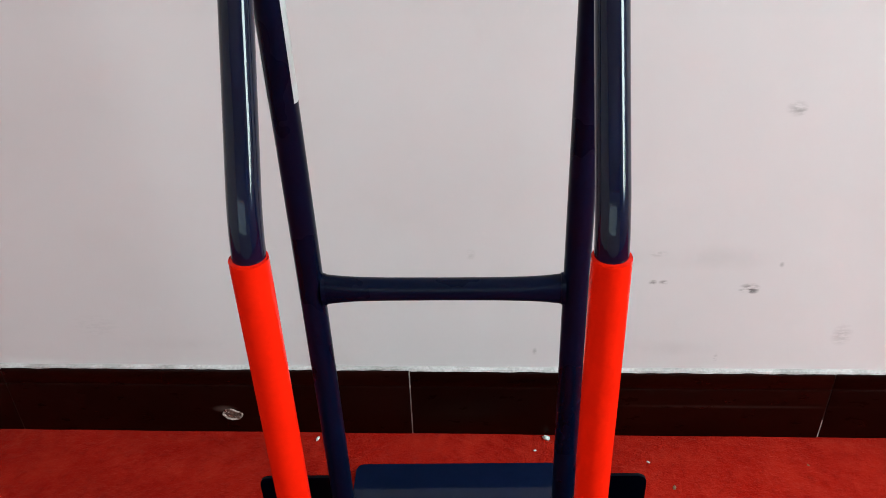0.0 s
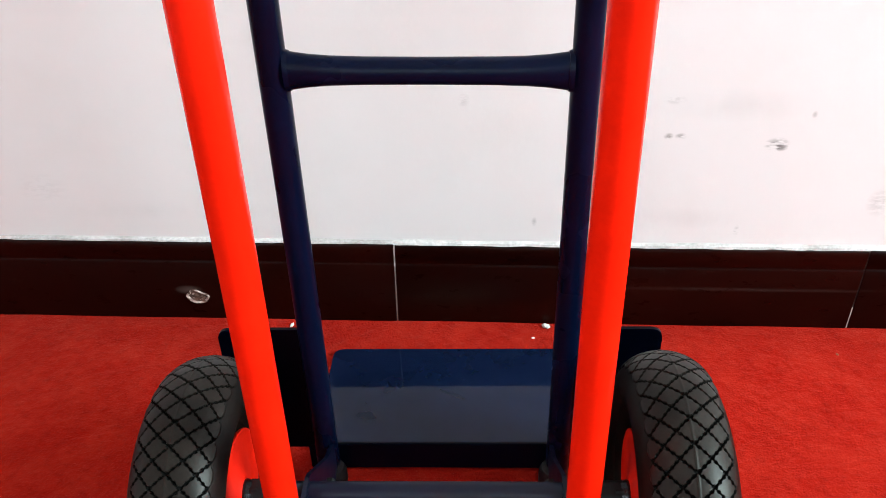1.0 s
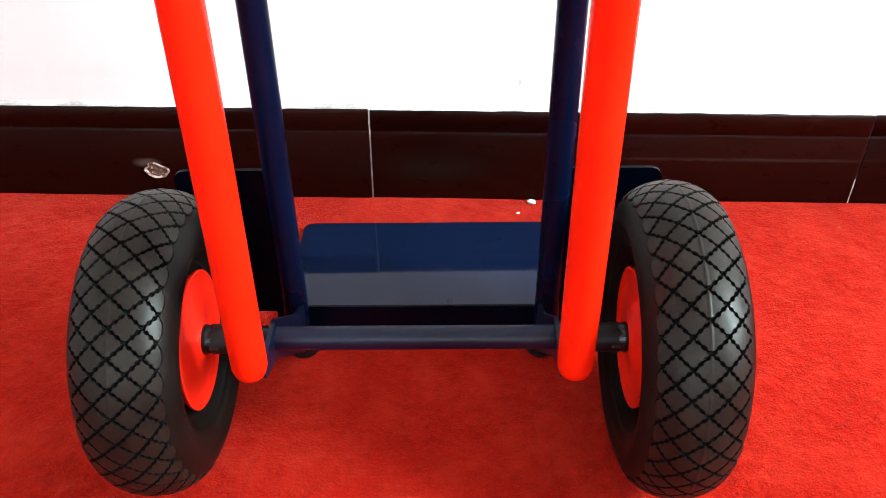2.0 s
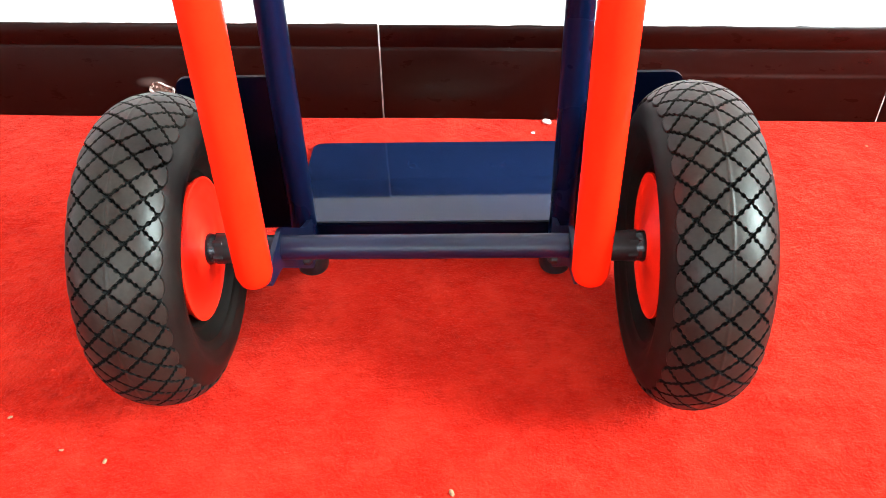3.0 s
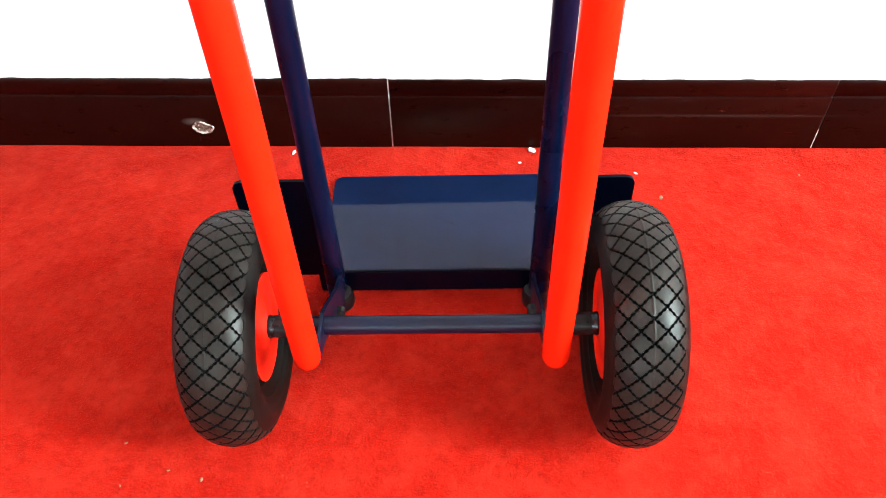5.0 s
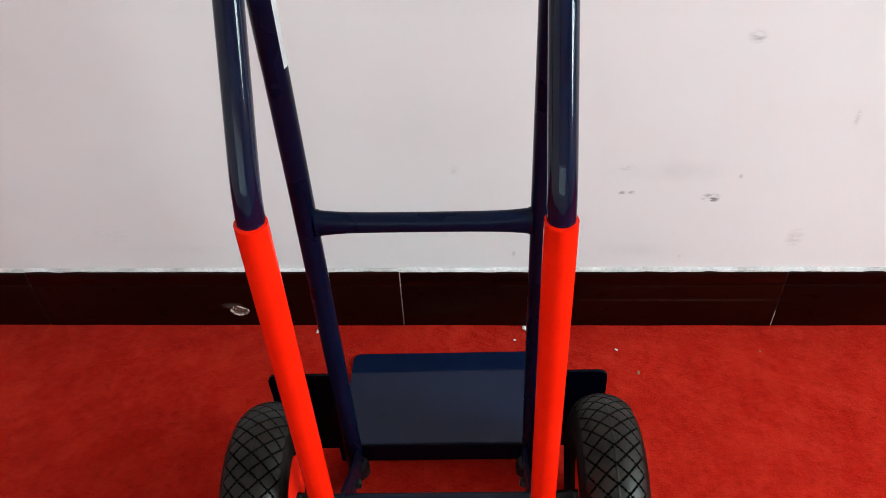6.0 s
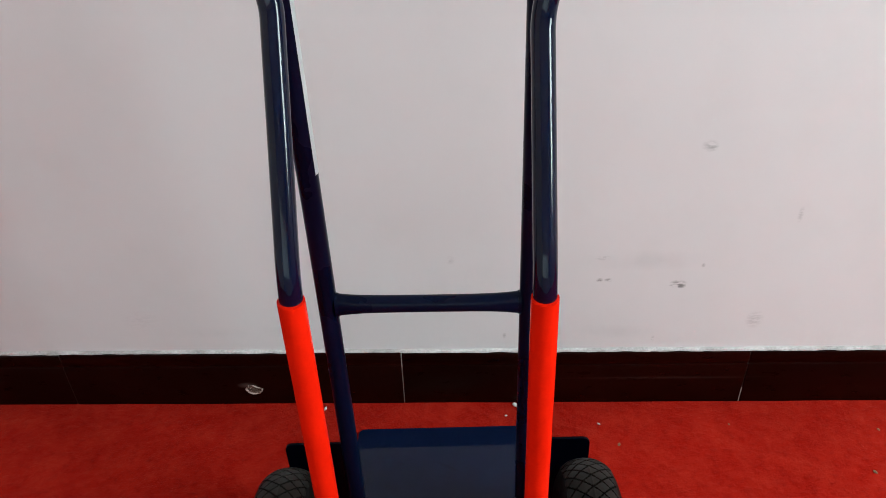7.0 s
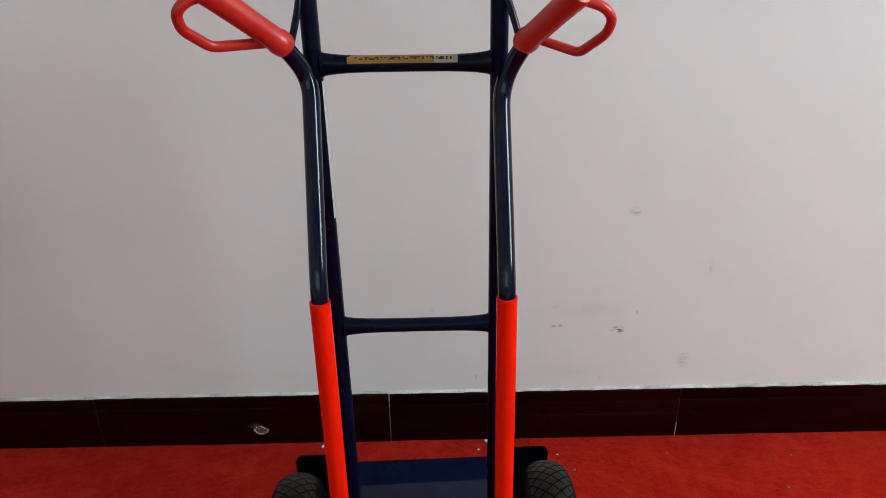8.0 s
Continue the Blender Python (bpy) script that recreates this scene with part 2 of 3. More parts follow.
def part(name, bm, mat, parent=None, label="", smooth=True, place=None):
    """Links a bmesh as one mesh object, under a thing or a part if given."""
    me = bpy.data.meshes.new(name)
    bmesh.ops.recalc_face_normals(bm, faces=bm.faces)
    bm.to_mesh(me)
    bm.free()
    for x in (mat if isinstance(mat, (list, tuple)) else (mat,)):
        me.materials.append(x)
    if smooth:
        me.polygons.foreach_set("use_smooth", [True] * len(me.polygons))
        me.set_sharp_from_angle(angle=radians(38))
    ob = new(name, me)
    if place is not None:
        ob.matrix_basis = place
    if parent is not None:
        ob.parent = parent
    if label:
        tagged(ob, label)
    return ob


def add_box(bm, x0, x1, y0, y1, z0, z1, bevel=0.0, segments=2):
    made = bmesh.ops.create_cube(bm, size=1.0)["verts"]
    for v in made:
        v.co = Vector(((x0 + x1) / 2 + v.co.x * (x1 - x0), (y0 + y1) / 2 + v.co.y * (y1 - y0), (z0 + z1) / 2 + v.co.z * (z1 - z0)))
    if bevel:
        edges = list({e for v in made for e in v.link_edges})
        bmesh.ops.bevel(bm, geom=edges, offset=bevel, segments=segments, affect="EDGES")
    return bm


def box(*a, **k):
    return add_box(bmesh.new(), *a, **k)


def smooth_path(points, radius=0.03, steps=8):
    """Straight runs with rounded bends."""
    pts = [Vector(p) for p in points]
    out = [pts[0]]
    for a, b, c in zip(pts, pts[1:], pts[2:]):
        r = min(radius, (a - b).length * 0.48, (c - b).length * 0.48)
        p, q = b + (a - b).normalized() * r, b + (c - b).normalized() * r
        for i in range(steps + 1):
            s = i / steps
            out.append(p * (1 - s) ** 2 + b * 2 * s * (1 - s) + q * s * s)
    out.append(pts[-1])
    return out


def add_tube(bm, points, radii, sides=20, caps=True, hint=Vector((0, 0, 1))):
    """A tube along points; radii: one number, or per point a number or a pair (across, along hint)."""
    pts = [Vector(p) for p in points]
    rings = []
    for i, p in enumerate(pts):
        d = (pts[min(i + 1, len(pts) - 1)] - pts[max(i - 1, 0)]).normalized()
        side = d.cross(hint)
        if side.length < 1e-4:
            side = d.cross(Vector((0, 1, 0)))
        side.normalize()
        up = side.cross(d)
        r = radii if isinstance(radii, (int, float)) else radii[i]
        ra, rb = r if isinstance(r, tuple) else (r, r)
        rings.append([bm.verts.new(p + side * (ra * math.cos(a)) + up * (rb * math.sin(a))) for a in (2 * math.pi * k / sides for k in range(sides))])
    for a, b in zip(rings, rings[1:]):
        for k in range(sides):
            bm.faces.new((a[k], a[(k + 1) % sides], b[(k + 1) % sides], b[k]))
    if caps:
        bm.faces.new(rings[0])
        bm.faces.new(rings[-1])
    return bm


def tube(*a, **k):
    return add_tube(bmesh.new(), *a, **k)


def lathe_x(profile, sides=48, centre=(0, 0, 0), flip=1):
    """Turns (a, r) pairs round the x axis; a runs along x times flip."""
    bm = bmesh.new()
    rings = []
    for a, r in profile:
        if r < 1e-6:
            rings.append([bm.verts.new((centre[0] + a * flip, centre[1], centre[2]))])
        else:
            rings.append([bm.verts.new((centre[0] + a * flip, centre[1] + r * math.cos(t), centre[2] + r * math.sin(t))) for t in (2 * math.pi * k / sides for k in range(sides))])
    for a, b in zip(rings, rings[1:]):
        for k in range(sides):
            q = [a[k % len(a)], a[(k + 1) % len(a)], b[(k + 1) % len(b)], b[k % len(b)]]
            q = list(dict.fromkeys(q))
            if len(q) > 2:
                bm.faces.new(q)
    return bm


def rounded_plate(corners, thickness, radius, axis):
    """A flat plate with rounded corners. corners: (a, b, rounded?) in the plane across axis; thickness from 0 along axis."""
    outline = []
    n = len(corners)
    for i, (a, b, rounded) in enumerate(corners):
        p = Vector((a, b))
        if not rounded:
            outline.append(p)
            continue
        u = (Vector(corners[i - 1][:2]) - p).normalized()
        w = (Vector(corners[(i + 1) % n][:2]) - p).normalized()
        s, e = p + u * radius, p + w * radius
        for k in range(7):
            t = k / 6
            outline.append(s * (1 - t) ** 2 + p * 2 * t * (1 - t) + e * t * t)
    bm = bmesh.new()

    def at(p, d):
        return (d, p.x, p.y) if axis == "x" else (p.x, d, p.y) if axis == "y" else (p.x, p.y, d)

    lo = [bm.verts.new(at(p, 0.0)) for p in outline]
    hi = [bm.verts.new(at(p, thickness)) for p in outline]
    bm.faces.new(lo)
    bm.faces.new(hi)
    for k in range(len(outline)):
        j = (k + 1) % len(outline)
        bm.faces.new((lo[k], lo[j], hi[j], hi[k]))
    bmesh.ops.bevel(bm, geom=[e for e in bm.edges if e.calc_face_angle(0) > 1.2], offset=min(0.0012, thickness * 0.3), segments=2, affect="EDGES")
    return bm


# ---- the room ----
X0, X1, Y0, Z1 = -2.4, 3.0, -4.0, 3.0
WALL_Y = 0.008


def structure(ob, label, category):
    return tagged(ob, label, category, kind="structure")


floor_bm = bmesh.new()
bmesh.ops.create_grid(floor_bm, x_segments=230, y_segments=170, size=1.0)
for v in floor_bm.verts:
    v.co = Vector(((X0 + X1) / 2 + v.co.x * (X1 - X0) / 2, (Y0 + WALL_Y) / 2 + v.co.y * (WALL_Y - Y0) / 2, 0))
    v.co.z = 0.0012 * noise.noise(v.co * 7.0) + 0.0006 * noise.noise(v.co * 23.0)
structure(part("floor", floor_bm, M_CARPET), "floor covered with bright red short-pile carpet", "carpet")
structure(part("wall_north", box(X0 - 0.15, X1 + 0.15, WALL_Y, WALL_Y + 0.15, -0.05, Z1), M_WALL, smooth=False), "off-white painted wall with grey scuffs above dark skirting", "wall")
structure(part("wall_west", box(X0 - 0.15, X0, Y0, WALL_Y - 0.002, -0.05, Z1), M_WALL, smooth=False), "plain off-white painted side wall", "wall")
WY0, WY1, WZ0, WZ1 = -1.83, -0.87, 1.25, 2.85
SX0, SX1, SZ0, SZ1 = -1.95, 1.35, 0.95, 2.35
bm = bmesh.new()
add_box(bm, X1, X1 + 0.15, Y0, WY0, -0.05, Z1)
add_box(bm, X1, X1 + 0.15, WY1, WALL_Y - 0.002, -0.05, Z1)
add_box(bm, X1, X1 + 0.15, WY0, WY1, -0.05, WZ0)
add_box(bm, X1, X1 + 0.15, WY0, WY1, WZ1, Z1)
structure(part("wall_east", bm, M_WALL, smooth=False), "off-white painted side wall with a window opening", "wall")
structure(part("ceiling", box(X0 - 0.15, X1 + 0.15, Y0 - 0.15, WALL_Y + 0.15, Z1 + 0.002, Z1 + 0.12), M_CEIL, smooth=False), "plain white painted ceiling", "ceiling")
bm = bmesh.new()
add_box(bm, X0 - 0.15, SX0, Y0 - 0.15, Y0 - 0.002, -0.05, Z1)
add_box(bm, SX1, X1 + 0.15, Y0 - 0.15, Y0 - 0.002, -0.05, Z1)
add_box(bm, SX0, SX1, Y0 - 0.15, Y0 - 0.002, -0.05, SZ0)
add_box(bm, SX0, SX1, Y0 - 0.15, Y0 - 0.002, SZ1, Z1)
structure(part("wall_south", bm, M_WALL, smooth=False), "off-white painted back wall with a wide window opening", "wall")


def window(name, width, height, m):
    """A two-light window: x across the opening, z up, y out of the room."""
    w = structure(new(name), "white-framed window letting in soft daylight", "window")
    w.matrix_basis = m
    b = 0.05
    for x0, x1, z0, z1 in ((0, b, 0, height), (width - b, width, 0, height), (b, width - b, 0, b), (b, width - b, height - b, height), (width / 2 - 0.025, width / 2 + 0.025, b, height - b)):
        part("window_frame", box(x0, x1, 0, 0.05, z0, z1, bevel=0.004), M_FRAME, w)
    for x0, x1 in ((b, width / 2 - 0.025), (width / 2 + 0.025, width - b)):
        part("pane", box(x0, x1, 0.02, 0.026, b, height - b), M_GLASS, w, smooth=False).visible_shadow = False
    return w


window("window_1", WY1 - WY0, WZ1 - WZ0, pose(X1 + 0.07, WY1, WZ0, 0, 0, -90))
window("window_2", SX1 - SX0, SZ1 - SZ0, pose(SX1, Y0 - 0.07, SZ0, 0, 0, 180))

# ---- the truck ----
TX, TY = 0.0743, -0.3932
truck = tagged(new("hand_truck"), "navy steel hand truck with red skid sleeves standing on carpet", "hand truck")
truck.matrix_basis = pose(TX, TY, 0.0, 0, -0.87, 0.73)


def P(u, y, z):
    """A place on the truck from its half width, the room's depth and the height."""
    return Vector((u, y - TY, z))


FY = -0.2705
R_UP = 0.0121


def lean(z):
    """How far the bent frame has moved sideways at a height."""
    return 0.0042 * z


for s in (-1, 1):
    up = part("upright", tube(smooth_path([P(s * 0.1235, FY, 0.012), P(s * 0.1235 + lean(0.5), FY, 0.5), P(s * 0.1235 + lean(1.08), FY, 1.08)], 0.02), R_UP, 24), M_FRAME_NAVY, truck)
    part("foot_cap", tube([P(s * 0.119, FY - 0.006, z) for z in (0.001, 0.0025, 0.006, 0.020, 0.026)], [0.011, 0.0145, 0.0155, 0.0152, 0.0125], 20, hint=Vector((1, 0, 0))), M_BLACK, up, "black rubber foot cap")
    part("end_cap", tube([P(s * 0.1235 + lean(z), FY, z) for z in (1.078, 1.086, 1.089)], [R_UP * 1.03, R_UP * 1.03, R_UP * 0.7], 20), M_BLACK, up)
    if s < 0:
        # a white sticker wrapped round the inner side of the tube
        bm = bmesh.new()
        grid = []
        for i in range(9):
            z = 0.672 + 0.205 * i / 8
            grid.append([bm.verts.new(P(s * 0.1235 + lean(z), FY, z) + Vector((math.cos(a), math.sin(a), 0)) * (R_UP + 0.0006)) for a in (radians(-36 + 241 * k / 12) for k in range(13))])
        for a, b in zip(grid, grid[1:]):
            for k in range(12):
                bm.faces.new((a[k], a[k + 1], b[k + 1], b[k]))
        bmesh.ops.solidify(bm, geom=bm.faces[:], thickness=0.0004)
        part("sticker", bm, M_FILM, up, "white glossy sticker strip")


def crossbar(z, fall):
    """A flared bar between the uprights, fall: how far it drops for each metre across."""
    us = [-0.112, -0.105, -0.094, -0.078, -0.052, 0, 0.052, 0.078, 0.094, 0.105, 0.112]
    tall = [0.0162, 0.0150, 0.0134, 0.0121, 0.0113, 0.0110, 0.0113, 0.0121, 0.0134, 0.0150, 0.0162]
    bm = tube([P(u + lean(z), FY, z - fall * u) for u in us], [(0.0105, h) for h in tall], 24)
    for s in (-1, 1):
        add_tube(bm, [P(s * 0.1095 + lean(z), FY, z - fall * s * 0.11), P(s * 0.1135 + lean(z), FY, z - fall * s * 0.11)], [(0.0110, 0.0166), (0.0120, 0.0178)], 24)
    return part("crossbar", bm, M_FRAME_NAVY, truck)


crossbar(0.4774, 0.017)
TOP, FALL = 0.8955, 0.0199
top_bar = crossbar(TOP, FALL)
# label stuck on the top bar
bm = bmesh.new()
cols = [-0.078 + 0.146 * i / 56 for i in range(57)]
angles = [radians(92 + 70 * k / 6) for k in range(7)]
grid = [[bm.verts.new(P(u + lean(TOP), FY + (0.0105 + 0.0007) * math.cos(a), TOP - FALL * u + (0.0112 + 0.0007) * math.sin(a))) for a in angles] for u in cols]
rng = random.Random(5)
for i in range(56):
    for k in range(6):
        f = bm.faces.new((grid[i][k], grid[i + 1][k], grid[i + 1][k + 1], grid[i][k + 1]))
        f.material_index = 1 if cols[i] > 0.035 else 0
        if k in (2, 3) and i not in (0, 55) and rng.random() < 0.42:
            f.material_index = 2
bmesh.ops.solidify(bm, geom=bm.faces[:], thickness=0.0004)
part("label", bm, [M_LABEL, M_LABEL_PALE, M_INK], top_bar, "ochre paper label with small dark print bars")

# toe plate: flat on the floor, its rear edge folded up
bm = rounded_plate([(-0.146, -0.065 - TY, True), (-0.146, -0.258 - TY, False), (0.146, -0.258 - TY, False), (0.146, -0.065 - TY, True)], 0.005, 0.014, "z")
for v in bm.verts:
    v.co.z += 0.003 + 0.047 * (-0.065 - TY - v.co.y)
toe = part("toe_plate", bm, M_PLATE, truck, "glossy navy steel toe plate")
# same paint as the plate, its shade painted in
part("flange", box(-0.146, 0.146, -0.2595 - TY, -0.2545 - TY, 0.004, 0.042, bevel=0.0012), M_PLATE_SHADED, toe)
for s in (-1, 1):
    pts = [(s * 0.121, 0.037, False), (s * 0.219, 0.037, True), (s * 0.219, 0.203, True), (s * 0.121, 0.203, False)]
    bm = rounded_plate(pts, 0.004, 0.013, "y")
    bmesh.ops.translate(bm, verts=bm.verts, vec=(0, -0.2585 - TY, 0))
    part("wheel_guard", bm, M_PLATE_SHADED, truck, "flat navy steel wheel guard plate")

AZ = 0.1245
axle = part("axle", tube([P(-0.164, TY, AZ + 0.0008), P(0.164, TY, AZ + 0.0008)], 0.0099, 24), M_AXLE, truck)
for s in (-1, 1):
    # side bracket from the foot of the upright to the axle and the skid
    bm = rounded_plate([(-0.262 - TY, 0.014, True), (-0.262 - TY, 0.055, True), (-0.31 - TY, 0.078, True), (-0.385 - TY, 0.139, True), (-0.432 - TY, 0.141, True), (-0.444 - TY, 0.127, True), (-0.404 - TY, 0.113, True), (-0.300 - TY, 0.020, True)], 0.004, 0.008, "x")
    bmesh.ops.translate(bm, verts=bm.verts, vec=(s * 0.1155 - 0.002, 0, 0))
    br = part("side_bracket", bm, M_AXLE, truck)
    part("bolt", lathe_x([(-0.004, 0), (-0.004, 0.007), (0.004, 0.0075), (0.007, 0.005), (0.007, 0)], 6, P(s * 0.1125, -0.330, 0.060), -s), M_BLACK, br, "black bolt head")
    part("spacer", lathe_x([(0, 0.0090), (0, 0.0120), (0.020, 0.0120), (0.020, 0.0090)], 24, P(s * 0.145, TY, AZ), s), M_BLACK, axle)

# skids that run down beside the wheels and up into the handles
G0 = {-1: (0.1505, -0.305, 0.935), 1: (0.157, -0.305, 0.9285)}
G1 = {-1: (0.2080, -0.355, 1.001), 1: (0.1983, -0.375, 0.993)}
BEND = {-1: (0.1225, -0.292, 0.886), 1: (0.128, -0.292, 0.869)}
GUARD = {-1: ((0.163, -0.312, 0.941), (0.233, -0.340, 0.9448), (0.2595, -0.365, 0.974), (0.2600, -0.375, 0.996), (0.247, -0.375, 1.009), (0.227, -0.372, 1.014)),
         1: ((0.168, -0.318, 0.937), (0.220, -0.345, 0.924), (0.2455, -0.380, 0.957), (0.2493, -0.390, 0.977), (0.2378, -0.395, 0.992), (0.213, -0.392, 1.000))}
ROD = {-1: -0.005, 1: 0.0035}


def skid(s, z):
    """The line of the skid, which leans a little towards the frame as it rises."""
    k = (z - 0.16) / 0.495
    return P(s * 0.1237 + (0.0033 if s < 0 else 0.0006) * k, -0.4433 + (0.006 if s < 0 else 0.0) * k, z)


for s in (-1, 1):
    path = [skid(s, 0.140), skid(s, 0.645), P(s * BEND[s][0], BEND[s][1], BEND[s][2]), P(s * G0[s][0], G0[s][1], G0[s][2]), P(s * G1[s][0], G1[s][1], G1[s][2])]
    pts = smooth_path(path, 0.035, 8)
    rail = part("skid_tube", tube(pts, 0.0118, 24, hint=Vector((1, 0, 0))), M_NAVY, truck)
    zs = [0.1319, 0.1334, 0.137, 0.144] + [0.160 + 0.460 * i / 6 for i in range(7)] + [0.632, 0.6325, 0.6315]
    rs = [0.004, 0.008, 0.0118, 0.0138] + [0.0139] * 7 + [0.0138, 0.0131, 0.0119]
    part("skid_sleeve", tube([skid(s, z) for z in zs], rs, 28, hint=Vector((1, 0, 0))), M_RED_SLEEVE, rail, "bright red plastic sleeve, lightly scuffed")
    a, b = P(s * G0[s][0], G0[s][1], G0[s][2]), P(s * G1[s][0], G1[s][1], G1[s][2])
    d = (b - a).normalized()
    steps = ((-0.005, 0.0124), (-0.0045, 0.0150), (-0.001, 0.0164), (0.010, 0.0170), (0.014, 0.0160), (0.018, 0.0153), (0.045, 0.0152), (0.080, 0.0156), (0.110, 0.0162), (0.128, 0.0166), (0.133, 0.0146), (0.135, 0.0094))
    grip = part("handle_grip", tube([a + d * t for t, _ in steps], [q for _, q in steps], 24, hint=Vector((0, 1, 0))), M_GRIP, truck, "dull red moulded plastic handle grip")
    loop = smooth_path([P(s * x, y, z) for x, y, z in GUARD[s]], 0.010, 5)
    part("finger_guard", tube(loop, [(0.0071 if s < 0 else 0.0062, 0.0058)] * len(loop), 14, hint=Vector((0, 1, 0))), M_GRIP, grip, "red plastic finger guard loop")
    part("brace_rod", tube(smooth_path([P(s * (0.148 + ROD[s]), -0.303, 0.930), P(s * (0.138 + ROD[s]), -0.288, 0.965), P(s * (0.1265 + ROD[s] * 0.3), FY, 1.005)], 0.02), 0.0048, 12), M_NAVY, truck)


# wheels
def tyre_mesh():
    """A pneumatic tyre round the x axis with a diamond tread cut into it."""
    n = 1440
    th = np.linspace(0, 2 * np.pi, n, endpoint=False)[:, None]
    ph = np.radians(np.concatenate([np.linspace(-152, -59, 30), np.linspace(-58, 58, 150), np.linspace(59, 152, 30)]))[None, :]
    k = ph.shape[1]
    cs, sn = np.cos(ph), np.sin(ph)
    w = 0.0405 * np.sign(sn) * np.abs(sn) ** 0.94 * (1 - 0.32 * np.clip((np.abs(ph) - 1.4) / 0.8, 0, 1))
    r = 0.0866 + 0.0371 * np.sign(cs) * np.abs(cs) ** 0.96
    run = 0.0385 * ph
    along = th / (2 * np.pi) * 36
    across = run / 0.0208
    # the grooves swell and narrow like strings of beads
    d1 = np.abs((along + across + 0.25) % 1 - 0.5)
    d2 = np.abs((along - across + 0.25) % 1 - 0.5)
    pinch1 = 0.024 * np.tanh(6 * np.sin((along - across + 0.25) * 2 * np.pi * 3))
    pinch2 = 0.027 * np.tanh(6 * np.sin((along + across + 0.25) * 2 * np.pi * 3))
    g1 = np.clip((0.062 + pinch1 - d1) / 0.016, 0, 1)
    g2 = np.clip((0.056 + pinch2 - d2) / 0.016, 0, 1)
    # the tread ends in a row of rounded lugs
    shoulder = radians(48) + radians(6) * np.abs(np.cos(np.pi * (along + 0.25 + 0.5))) ** 0.7
    edge = np.clip((shoulder - np.abs(ph)) / radians(2.5), 0, 1)
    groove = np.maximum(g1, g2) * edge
    rib = 0.0011 * np.exp(-((np.abs(ph) - radians(96)) / 0.035) ** 2) + 0.0009 * np.exp(-((np.abs(ph) - radians(108)) / 0.025) ** 2) + 0.0010 * np.exp(-((np.abs(ph) - radians(126)) / 0.03) ** 2)
    seam = 0.0004 * np.exp(-(ph / 0.02) ** 2)
    off = 0.0015 * edge - 0.0028 * groove + rib + seam
    rr, ww = r + off * cs, w + off * sn
    xyz = np.stack(np.broadcast_arrays(ww, rr * np.cos(th), rr * np.sin(th)), -1).reshape(-1, 3)
    i, j = np.meshgrid(np.arange(n), np.arange(k - 1), indexing="ij")
    i2 = (i + 1) % n
    quads = np.stack([i * k + j, i2 * k + j, i2 * k + j + 1, i * k + j + 1], -1).reshape(-1, 4)
    me = bpy.data.meshes.new("tyre")
    me.from_pydata(xyz.tolist(), [], quads.tolist())
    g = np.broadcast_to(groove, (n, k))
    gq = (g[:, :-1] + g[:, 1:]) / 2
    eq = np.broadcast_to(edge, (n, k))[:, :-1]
    # groove faces get the blacker rubber: painted shade in the recesses
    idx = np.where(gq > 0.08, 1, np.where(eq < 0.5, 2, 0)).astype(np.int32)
    for m in (M_RUBBER, M_GROOVE_SHADE, M_SIDEWALL):
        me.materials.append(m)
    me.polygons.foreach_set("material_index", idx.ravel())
    me.polygons.foreach_set("use_smooth", np.ones(len(quads), bool))
    me.update()
    me.set_sharp_from_angle(angle=radians(26))
    return me


TYRE = tyre_mesh()
WU = 0.2046
for s, turn, air in ((-1, 11, 0.988), (1, 40, 1.02)):
    c = P(s * WU, TY, AZ)
    # a runs towards the truck's middle
    prof = [(-0.024, 0.058), (-0.022, 0.053), (0.021, 0.053), (0.0265, 0.0575), (0.0290, 0.0577), (0.0292, 0.0560), (0.0278, 0.0545), (0.0262, 0.0500), (0.0258, 0.0430), (0.0268, 0.0350), (0.0288, 0.0270), (0.0296, 0.0190), (0.0310, 0.0160), (0.0320, 0.0140), (0.0320, 0.0)]
    wheel = part("wheel", lathe_x(prof, 56, c, -s), M_RIM, truck, "red enamelled wheel with pneumatic tyre")
    ty = new("tyre", TYRE)
    ty.parent = wheel
    ty.matrix_basis = Matrix.Translation(c) @ pose(0, 0, 0, turn, 0, 0) @ Matrix.Diagonal((1.0, air, air, 1.0))
    tagged(ty, "grey-black pneumatic tyre with diamond tread")
    part("hub", lathe_x([(0.031, 0.0), (0.031, 0.0122), (0.0335, 0.0128), (0.036, 0.0118), (0.043, 0.0112), (0.043, 0)], 24, c, -s), M_STEEL, wheel, "dark steel hub sleeve")
    part("axle_nut", lathe_x([(0.038, 0.0), (0.038, 0.0128), (0.0450, 0.0128), (0.0470, 0.0105), (0.0470, 0)], 6, c, -s), M_BLACK, wheel, "black hexagonal nut")

